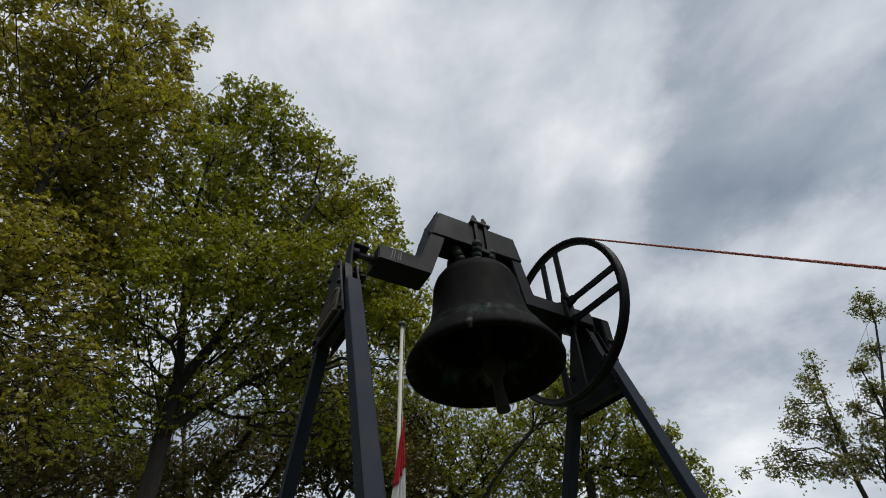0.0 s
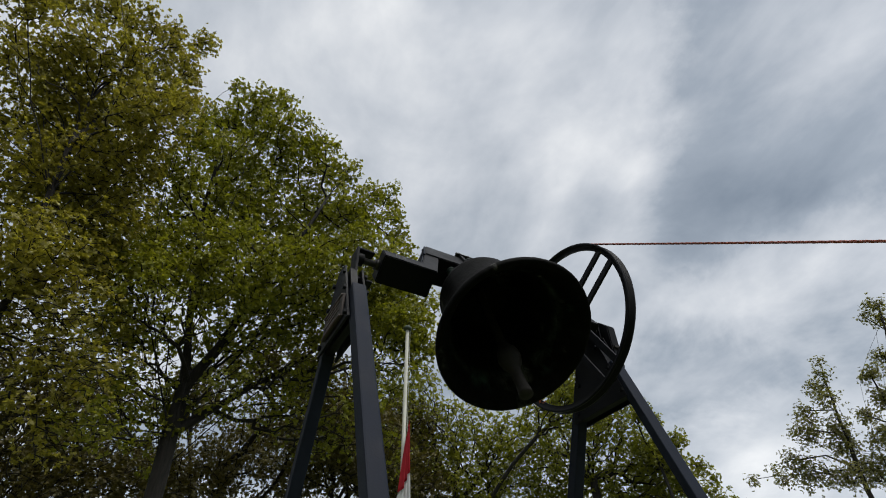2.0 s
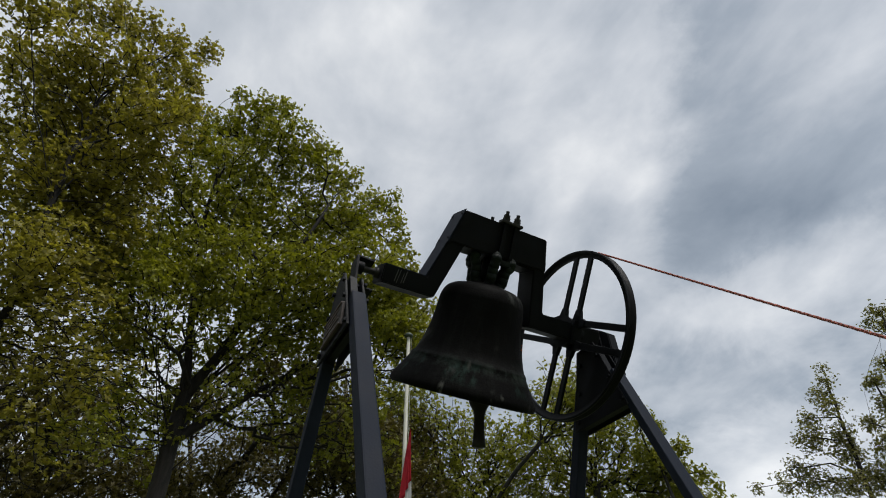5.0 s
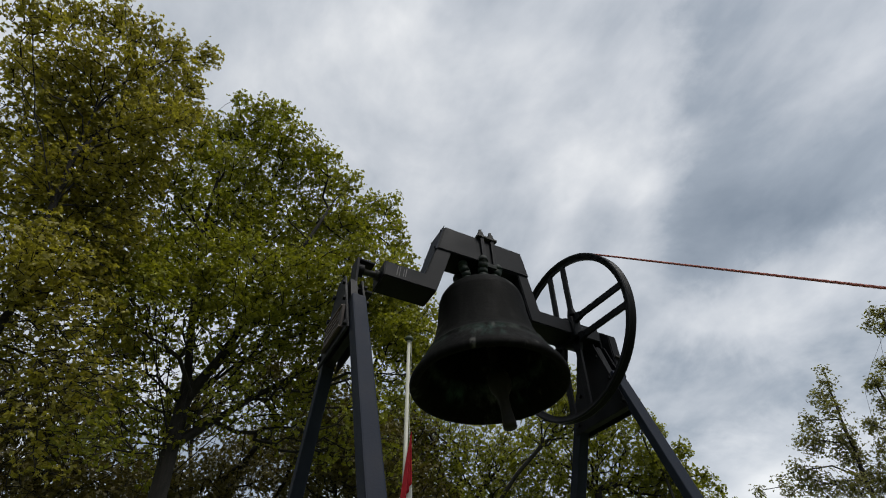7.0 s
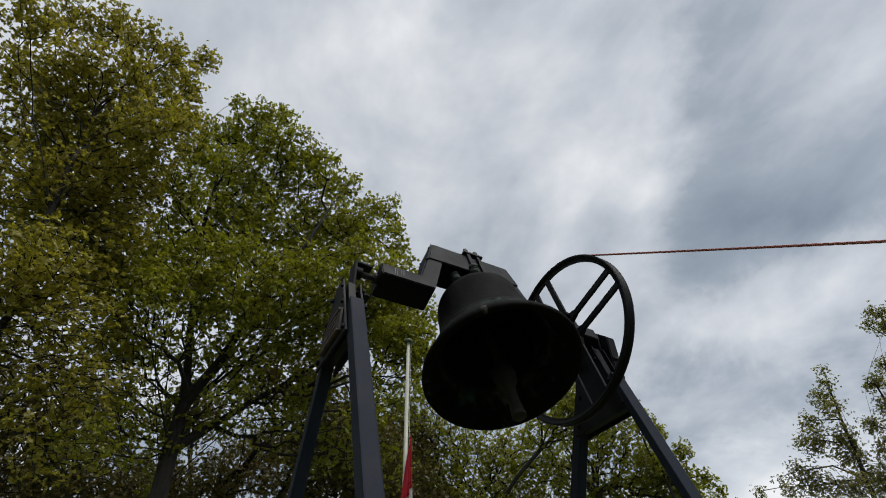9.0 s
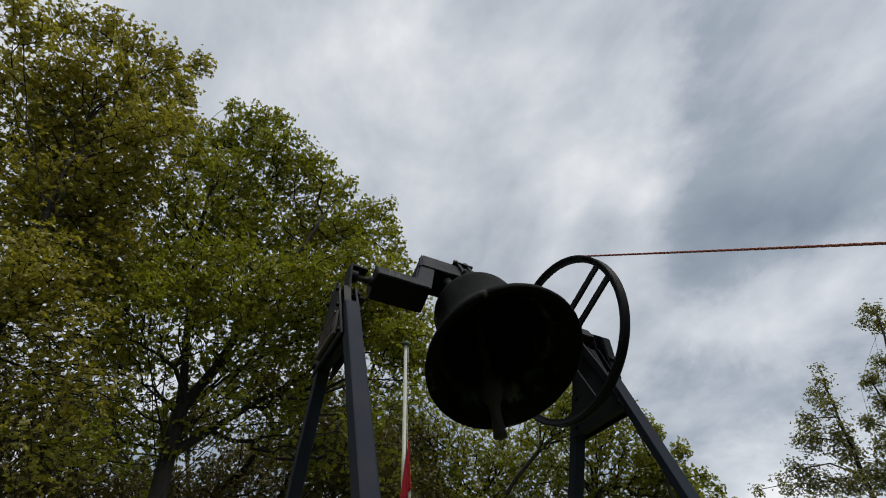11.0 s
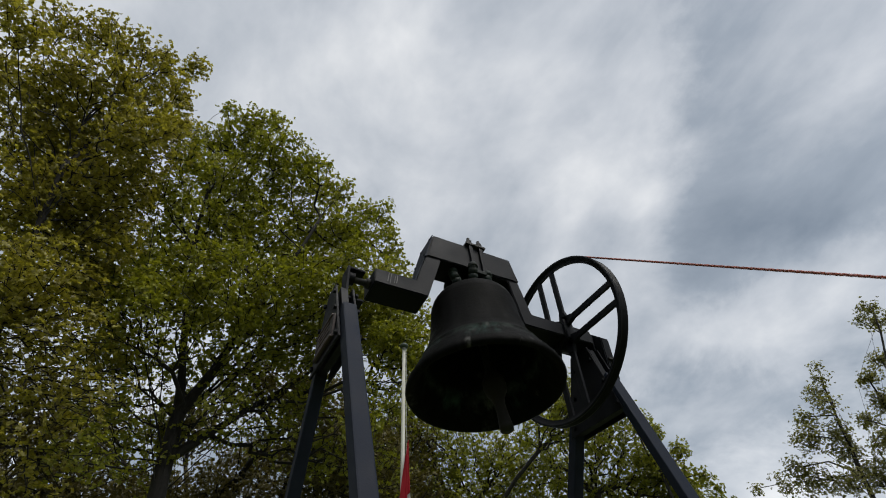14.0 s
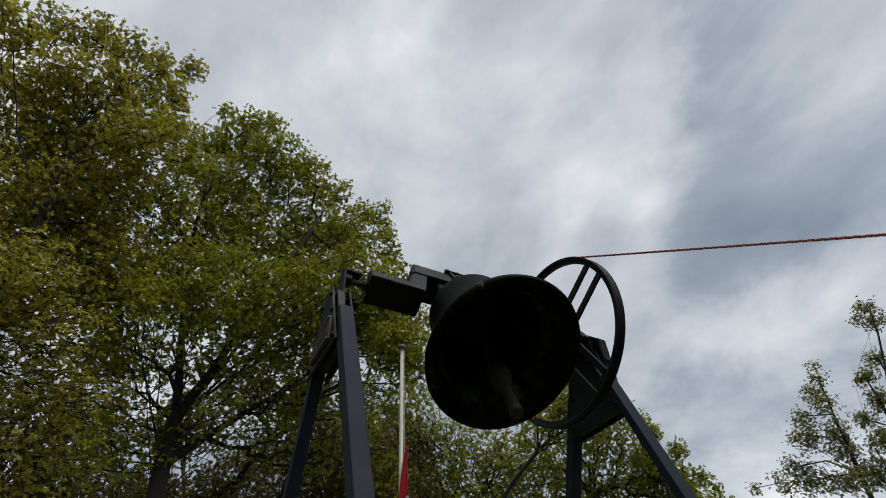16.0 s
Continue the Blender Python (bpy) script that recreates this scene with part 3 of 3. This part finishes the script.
def leaf_mesh(rng, spots, per, spread, size, whorl=7):
    """Many small pointed leaves, folded along the midrib, in whorls scattered about the spots."""
    spots = np.array(spots)
    whorls = max(1, round(per / whorl))
    n = len(spots) * whorls
    off = rng.normal(size=(n, 3))
    off *= (rng.random((n, 1)) ** 0.5) * spread / np.maximum(np.linalg.norm(off, axis=1, keepdims=True), 1e-6)
    middle = np.repeat(spots, whorls, axis=0) + off
    shoot = off / max(spread, 1e-6) + rng.normal(size=(n, 3)) * 0.4 + np.array((0, 0, 0.7))
    shoot /= np.linalg.norm(shoot, axis=1, keepdims=True)
    middle, shoot = np.repeat(middle, whorl, axis=0), np.repeat(shoot, whorl, axis=0)
    n *= whorl
    # the leaves spread round the shoot and droop a little
    out = np.cross(shoot, rng.normal(size=(n, 3)))
    out /= np.linalg.norm(out, axis=1, keepdims=True)
    way = out + shoot * rng.uniform(-0.2, 0.9, (n, 1)) - np.array((0, 0, 0.25))
    way /= np.linalg.norm(way, axis=1, keepdims=True)
    normal = shoot + rng.normal(size=(n, 3)) * 0.35
    normal -= way * np.sum(normal * way, axis=1, keepdims=True)
    normal /= np.linalg.norm(normal, axis=1, keepdims=True)
    centre = middle + way * size * 0.5
    side = np.cross(normal, way)
    length = size * rng.uniform(0.65, 1.25, (n, 1))
    wide = length * rng.uniform(0.32, 0.44, (n, 1))
    v = np.empty((n, 4, 3))
    v[:, 0] = centre - way * length * 0.5
    v[:, 1] = centre + side * wide + normal * wide * 0.35 + way * length * 0.08
    v[:, 2] = centre + way * length * 0.5 - normal * length * 0.08
    v[:, 3] = centre - side * wide + normal * wide * 0.35 + way * length * 0.08
    me = bpy.data.meshes.new("crown")
    me.vertices.add(n * 4)
    me.vertices.foreach_set("co", v.ravel())
    me.loops.add(n * 4)
    me.loops.foreach_set("vertex_index", np.arange(n * 4, dtype=np.int32))
    me.polygons.add(n)
    me.polygons.foreach_set("loop_start", np.arange(0, n * 4, 4, dtype=np.int32))
    me.update(calc_edges=True)
    me.validate()
    return me


def build_tree(seed, label, trunk, boughs, count, per, base, tip, spread, size, bark_material, leaf_material, name="tree", flat=0.75, bare=0.0, low=None, limbs=9):
    rnd, rng = random.Random(seed), np.random.default_rng(seed)
    foot = Vector(trunk[0])
    nodes, parent, ends = grow(rnd, trunk, boughs, count, flat, limbs=limbs, low=low)
    nodes = [p - foot for p in nodes]
    tree = new(name)
    tree.location = foot
    tagged(tree, label, "tree", "trees round the clearing")
    me = limb_mesh(nodes, parent, base, tip)
    me.materials.append(bark_material)
    ob = new("trunk", me)
    ob.parent = tree
    spots = []
    for e in ends:
        # shaded inner and lower twigs carry few leaves
        if nodes[e].z + foot.z < bare and rnd.random() < 0.68:
            continue
        spots.append(nodes[e])
        spots.append(nodes[e].lerp(nodes[parent[e]], 0.6))
    me = leaf_mesh(rng, spots, per, spread, size)
    me.materials.append(leaf_material)
    ob = new("crown", me)
    ob.parent = tree
    tagged(ob, kind="stuff")
    return tree


LEAF_FRESH = leaf("fresh_green_leaf", (0.115, 0.13, 0.015), (0.33, 0.33, 0.038), 0.42)
LEAF_OLIVE = leaf("olive_young_leaf", (0.155, 0.138, 0.030), (0.37, 0.335, 0.062), 0.48)
# olive leaf with canopy shade put into its colour, for the trees behind
LEAF_SHADED = leaf("shaded_olive_leaf", (0.066, 0.055, 0.016), (0.14, 0.118, 0.03), 0.3)
LEAF_YELLOW = leaf("yellow_green_leaf", (0.12, 0.135, 0.018), (0.29, 0.295, 0.042))
LEAF_GREY = leaf("grey_green_leaf", (0.12, 0.118, 0.05), (0.26, 0.25, 0.11))

# crowns as overlapping boughs: place and radius
GREEN_HIGH = (
    (-2, 6, 12, 0.17), (-1.9, 6.6, 12.3, 0.27), (-1.3, 6.3, 12.2, 0.44), (-0.9, 6.7, 13.2, 0.30), (-1.5, 6.7, 11.8, 0.61),
    (-0.8, 5.8, 10.8, 0.62), (-0.1, 5.7, 10.7, 0.35), (0.5, 6.9, 12.4, 0.23), (-0, 6.1, 10.3, 0.75), (0.7, 5.9, 10.3, 0.39),
    (1.6, 7, 11.3, 0.25), (1.7, 6, 10.2, 0.38), (2.2, 6.5, 10.3, 0.24), (-1.1, 6.5, 10.1, 0.85), (-1.9, 6.7, 10.4, 0.55),
    (1, 5.7, 9, 0.67), (2.1, 6.2, 9.4, 0.40), (0.6, 7, 9.7, 0.99), (-0.6, 6.6, 8.8, 0.99), (-1.6, 6.9, 9.2, 0.86),
    (-2.1, 6.7, 11.5, 0.47), (-2.2, 5.7, 9.7, 0.46),
)
GREEN_MIDDLE = (
    (-2.3, 5.9, 8.6, 0.60), (1.2, 5.4, 7.7, 0.69), (2, 5.7, 8.2, 0.44), (0.4, 5.7, 7.2, 0.88), (-0.6, 5.7, 6.9, 0.91),
    (-1.5, 6.3, 7.3, 0.88), (-2.4, 7.3, 8.3, 0.83), (1.5, 6.8, 7.6, 0.75), (2.8, 6.2, 7.8, 0.36), (1.8, 5.4, 6.5, 0.42),
    (0.6, 6.5, 6.7, 0.69), (-0.4, 6.1, 6.3, 0.73), (-1.3, 5.9, 6, 0.61), (-1.9, 5.7, 6, 0.57), (1.5, 5.5, 5.6, 0.48),
    (2.5, 6.7, 5.9, 0.39), (1.1, 7, 6, 0.50), (2.3, 6.5, 8.1, 0.52), (2.6, 6.4, 7, 0.37), (-1.9, 5.9, 6.6, 0.56),
    (-2.6, 6, 6.6, 0.49),
)
GREEN_LOW = (
    (0, 7, 5.9, 0.53), (-0.9, 7.3, 6, 0.63), (-1.8, 7.3, 6, 0.65), (-2.5, 7.5, 6.1, 0.64), (0.5, 7.2, 5.2, 0.51),
    (-1.8, 7.6, 5.1, 0.60), (-2, 5.9, 4.2, 0.45), (-0.4, 6.8, 5, 0.41), (1.3, 7.3, 5.1, 0.54), (1.9, 6.6, 5.1, 0.53),
    (2.5, 6.9, 4.9, 0.42), (2.3, 5.4, 5.8, 0.28), (-1.1, 6.8, 5, 0.49), (-0.4, 6.4, 5.2, 0.51), (-1.3, 6.9, 4.5, 0.55),
    (0.7, 6.8, 5.6, 0.53), (1.5, 5.6, 5, 0.43), (-2, 6.3, 5, 0.44),
    (2.2, 5.8, 6.8, 0.69), (2.2, 6.2, 6.0, 0.60), (2.6, 5.7, 6.3, 0.41), (1.9, 6.4, 7.6, 0.68),
)
OLIVE_HIGH = (
    (-4.6, 3.9, 9.1, 0.39), (-4.9, 4.9, 11.1, 0.41), (-4.4, 5.1, 11.5, 0.44), (-3.7, 4.6, 10.8, 0.38), (-3.2, 5.2, 11.3, 0.42),
    (-2.8, 5.2, 11.8, 0.29), (-2.8, 5.5, 12.9, 0.10), (-4.1, 5.3, 12.6, 0.10), (-3.2, 4.6, 11.1, 0.10), (-4, 4.1, 10.7, 0.12),
    (-4.6, 5.1, 9.4, 0.73), (-3.8, 4.8, 9.6, 0.65), (-3.3, 5.5, 10.6, 0.56), (-2.6, 4.6, 9.9, 0.29), (-5.1, 4.1, 9.8, 0.22),
    (-2.5, 5.7, 10.4, 0.28),
)
OLIVE_LOW = (
    (-4.3, 5.6, 8.5, 0.95), (-3.7, 5.8, 9.2, 0.96), (-2.7, 4.5, 8.3, 0.61), (-2.5, 4.6, 9, 0.33), (-3.8, 5.6, 7.2, 0.86),
    (-3.3, 5.6, 7.6, 0.84), (-2.9, 5.6, 8.2, 0.65), (-3.1, 4.8, 5.6, 0.67), (-2.9, 5.5, 6.3, 0.66), (-2.7, 5.5, 7, 0.54),
    (-2.9, 5.4, 5.1, 0.60), (-2.4, 4.8, 5, 0.47), (-2.5, 5.2, 4.2, 0.47), (-2.2, 5.2, 4.5, 0.44), (-2.2, 5.8, 3.8, 0.42),
    (-2.6, 6.3, 6.7, 0.51), (-2.2, 6.3, 5.9, 0.48), (-2, 5.6, 4.8, 0.44),
)

build_tree(11, "broad oak with fresh green spring leaves and spreading limbs",
           ((-0.95, 6.76, 0.0), (-0.92, 6.75, 2.0), (-0.90, 6.74, 3.4), (-0.93, 6.74, 4.0), (-0.97, 6.74, 4.5), (-1.0, 6.74, 5.2)),
           GREEN_HIGH + GREEN_MIDDLE + GREEN_LOW, 6200, 21, 0.115, 0.0050, 0.185, 0.051, OAK_BARK, LEAF_FRESH, "oak_tree", 0.9, bare=6.2, limbs=20, low=3)
build_tree(12, "tall oak with olive and brownish unfolding leaves",
           ((-3.2, 5.3, 0.0), (-3.15, 5.25, 2.5), (-3.12, 5.21, 4.7), (-3.14, 5.2, 5.4), (-3.25, 5.15, 6.0), (-3.4, 5.1, 6.8), (-3.55, 5.05, 7.8)),
           OLIVE_HIGH + OLIVE_LOW, 4500, 14, 0.050, 0.0048, 0.18, 0.049, OAK_BARK, LEAF_OLIVE, "oak_tree", 0.9, bare=5.2, limbs=14, low=2)
build_tree(13, "thin-leaved tree behind the oaks, olive leaves coloured dark for shade",
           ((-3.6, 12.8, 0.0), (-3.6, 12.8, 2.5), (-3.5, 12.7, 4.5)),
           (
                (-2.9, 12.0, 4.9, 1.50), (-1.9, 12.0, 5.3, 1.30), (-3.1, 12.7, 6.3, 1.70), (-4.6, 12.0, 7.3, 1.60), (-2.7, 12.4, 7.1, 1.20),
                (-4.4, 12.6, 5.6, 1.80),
           ), 2200, 12, 0.14, 0.006, 0.26, 0.066, OAK_BARK, LEAF_SHADED, "background_tree")
build_tree(17, "thin-leaved tree behind the oaks, olive leaves coloured dark for shade",
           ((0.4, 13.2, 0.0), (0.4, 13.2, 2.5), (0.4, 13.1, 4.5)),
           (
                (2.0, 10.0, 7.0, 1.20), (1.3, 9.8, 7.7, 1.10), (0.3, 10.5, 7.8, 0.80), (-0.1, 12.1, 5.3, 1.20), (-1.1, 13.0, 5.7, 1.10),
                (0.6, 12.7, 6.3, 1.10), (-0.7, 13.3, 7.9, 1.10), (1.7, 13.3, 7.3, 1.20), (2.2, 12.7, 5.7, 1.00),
           ), 2200, 12, 0.14, 0.006, 0.26, 0.066, OAK_BARK, LEAF_SHADED, "background_tree")
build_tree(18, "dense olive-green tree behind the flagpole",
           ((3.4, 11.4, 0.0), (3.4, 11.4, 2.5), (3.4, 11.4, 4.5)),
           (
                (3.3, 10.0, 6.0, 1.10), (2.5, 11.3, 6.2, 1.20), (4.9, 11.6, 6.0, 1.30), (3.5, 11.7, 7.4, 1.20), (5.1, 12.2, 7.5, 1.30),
           ), 2200, 12, 0.14, 0.006, 0.26, 0.066, OAK_BARK, LEAF_SHADED, "background_tree")
build_tree(14, "round yellow-green tree in young leaf behind the bell",
           ((9.6, 9.4, 0.0), (9.6, 9.4, 2.5), (9.6, 9.3, 4.5), (9.5, 9.2, 6.0)),
           (
                (8.6, 9.5, 8.2, 0.90), (9.7, 8.9, 7.4, 1.10), (10.3, 8.7, 6.6, 1.20), (10.9, 8.2, 6.2, 0.90), (9.3, 9.9, 6.2, 1.30),
                (11.4, 7.9, 5.6, 0.80), (10.2, 8.2, 7.7, 0.60), (10.5, 9.0, 5.7, 1.20), (11.7, 7.7, 5.1, 0.80), (9.1, 10.9, 7.4, 1.30),
                (9.1, 10.3, 5.6, 1.30), (11.0, 8.4, 5.4, 1.10),
           ), 1900, 12, 0.15, 0.006, 0.24, 0.066, GREY_BARK, LEAF_YELLOW, "background_tree")
build_tree(19, "yellow-green young-leaved tree beyond the bell stand",
           ((6.6, 11.6, 0.0), (6.6, 11.6, 2.5), (6.6, 11.5, 4.5), (6.6, 11.5, 5.6)),
           (
                (5.2, 11.7, 8.4, 1.30), (6.6, 11.4, 7.5, 1.30), (6.1, 12.0, 6.6, 1.20), (7.7, 10.8, 7.1, 1.30), (7.9, 11.2, 5.9, 1.30),
                (5.3, 12.6, 6.0, 1.30), (6.8, 11.2, 6.0, 1.20),
                (8.1, 7.9, 8.0, 0.95), (7.7, 8.2, 7.3, 0.95), (8.5, 7.8, 7.4, 0.95),
           ), 1900, 12, 0.15, 0.006, 0.24, 0.066, GREY_BARK, LEAF_YELLOW, "background_tree")
build_tree(20, "thin young-leaved tree at the edge of the clearing",
           ((10.3, 7.4, 0.0), (10.3, 7.4, 2.5), (10.3, 7.4, 4.5), (10.2, 7.5, 6.0)),
           (
    (10.4, 7.5, 7.1, 0.26), (10.7, 7.1, 6.5, 0.24), (10.6, 6.7, 5.7, 0.22), (10.6, 6.4, 5.3, 0.16), (9.6, 7.2, 7.1, 0.31),
    (10.2, 7.6, 6.3, 0.54), (9.8, 7.8, 7.9, 0.30), (10.6, 7.3, 5.7, 0.38),
           ), 420, 12, 0.06, 0.004, 0.17, 0.055, GREY_BARK, LEAF_YELLOW, "background_tree", 0.9)
build_tree(15, "slim tree with sparse grey-green young leaves",
           ((9.9, 3.2, 0.0), (9.88, 3.19, 2.5), (9.88, 3.18, 4.12), (9.89, 3.15, 4.49), (9.92, 3.08, 4.96), (9.94, 3.02, 5.53), (9.97, 2.95, 6.03), (10.0, 2.88, 6.42)),
           (
    (9.8, 2.8, 6.4, 0.12), (9.7, 2.8, 6.1, 0.15), (10, 3.2, 6, 0.24), (9.5, 2.9, 5.6, 0.22), (9.8, 3.5, 5.6, 0.21),
    (9.8, 3.1, 5.2, 0.27), (9.3, 3.4, 5.1, 0.29), (9.9, 3.2, 4.9, 0.30), (9.1, 3.7, 4.7, 0.23), (9.5, 3.8, 4.5, 0.34),
    (9.4, 3.2, 4.3, 0.31), (9, 4.1, 4.6, 0.12), (9.3, 4.2, 4.5, 0.12), (9.4, 4.8, 4.7, 0.12),
           ), 700, 12, 0.040, 0.0030, 0.13, 0.030, GREY_BARK, LEAF_GREY, "young_tree", 0.8, low=2)
build_tree(16, "slim tree with sparse grey-green young leaves",
           ((10.1, 3.2, 0.0), (10.15, 3.05, 2.5), (10.21, 2.88, 4.07), (10.38, 2.42, 5.09), (10.51, 2.03, 6.03), (10.59, 1.76, 6.77), (10.62, 1.62, 7.3)),
           (
    (10.3, 1.6, 7.2, 0.17), (11.1, 1.8, 7.2, 0.22), (10.2, 1.8, 7, 0.12), (10.7, 2.1, 6.4, 0.19), (10, 2.2, 5.9, 0.20),
    (10.2, 2.3, 5.5, 0.28), (10.7, 2.9, 5.5, 0.22), (10, 2.6, 4.8, 0.30), (10.3, 3.1, 4.5, 0.36),
           ), 620, 12, 0.040, 0.0030, 0.13, 0.030, GREY_BARK, LEAF_GREY, "young_tree", 0.8, low=2)


# ---- unseen leaf screen behind and beside, added to block low sky light ----
def build_light_screen():
    rng = np.random.default_rng(21)
    n = 9000
    turn = rng.uniform(radians(128), radians(360 - 8), n)
    away = rng.uniform(15, 20, n)
    crest = 8.5 + 2.2 * np.sin(turn * 7.0) + 1.5 * np.sin(turn * 17.0 + 1.0)
    spots = np.stack([np.cos(turn) * away, np.sin(turn) * away - 1.0, rng.uniform(0.1, 1.0, n) * crest], 1)
    me = leaf_mesh(rng, spots, 6, 0.7, 0.4)
    me.materials.append(LEAF_OLIVE)
    tagged(new("light_screen_leaves", me), "leafy screen out of view, added to shut off low sky light", "woods", kind="stuff")


build_light_screen()


# ---- what moves ----
# turning points of the swing: seconds, radians; mouth towards the ringer is positive
SWING = ((-0.6, -0.758), (0.32, 0.377), (1.19, -0.884), (2.06, 0.607), (2.98, -0.846), (3.87, 0.417), (4.74, -0.81), (5.62, 0.5), (6.5, -0.81), (7.38, 0.586),
         (8.25, -0.835), (9.19, 0.468), (10.08, -0.80), (10.92, 0.518), (11.73, -0.86), (12.62, 0.61), (13.42, -0.892), (14.35, 0.54), (15.17, -0.872), (16.06, 0.593),
         (16.9, -0.80))
# the rope's fall from the wheel: seconds, degrees under the horizontal
ROPE_FALL = (
    (0, 42.6), (0.3, 38.6), (0.5, 39.0), (1, 51.1), (1.2, 52.4), (1.5, 48.4), (2, 38.1), (2.1, 37.5), (2.5, 45.1), (3, 50.5),
    (3.5, 40.5), (3.9, 37.1), (4, 38.4), (4.4, 47.6), (4.8, 51.5), (5.2, 44.1), (5.6, 37.1), (6.05, 45.4), (6.5, 52.8), (7, 43.0),
    (7.4, 39.0), (7.5, 40.1), (8, 51.4), (8.3, 51.9), (8.5, 48.2), (9, 37.0), (9.2, 35.5), (9.6, 42.5), (10.1, 50.8), (10.5, 44.1),
    (10.95, 37.4), (11.3, 42.8), (11.5, 48.4), (11.8, 49.6), (12, 44.5), (12.5, 37.4), (12.7, 36.4), (13, 43.9), (13.3, 50.0), (13.5, 49.4),
    (14, 42.1), (14.3, 36.2), (14.5, 37.6), (15, 48.4), (15.2, 48.6), (15.5, 46.1), (16, 36.8),
)


def swing(t):
    for (t0, a0), (t1, a1) in zip(SWING, SWING[1:]):
        if t0 <= t <= t1:
            return a0 + (a1 - a0) * (0.5 - 0.5 * math.cos(math.pi * (t - t0) / (t1 - t0)))
    return 0.0


def hanging(t):
    # the clapper runs a little ahead of the bell, more so on the way back
    pace = max(-1.0, min(1.0, (swing(t + 0.05) - swing(t - 0.05)) / 0.24))
    return 2 + 0.62 * math.degrees(swing(t + 0.17 - 0.07 * pace))


def motions():
    steps = [i / 10 for i in range(161)]
    walk(bell, [(t, pose(0, 0, AXIS, -math.degrees(swing(t)))) for t in steps])
    walk(clapper, [(t, pose(0, 0, 0, math.degrees(swing(t)) - hanging(t))) for t in steps])
    walk(rope, [(t, pose(WHEEL_X, 0, AXIS, a)) for t, a in ROPE_FALL])
    walk(cloud_dome, [(0.0, pose(0, 0, 0)), (8.0, pose(0, 0, 0, 0, 1.94, 0)), (16.0, pose(0, 0, 0, 0, 3.88, 0))])


motions()
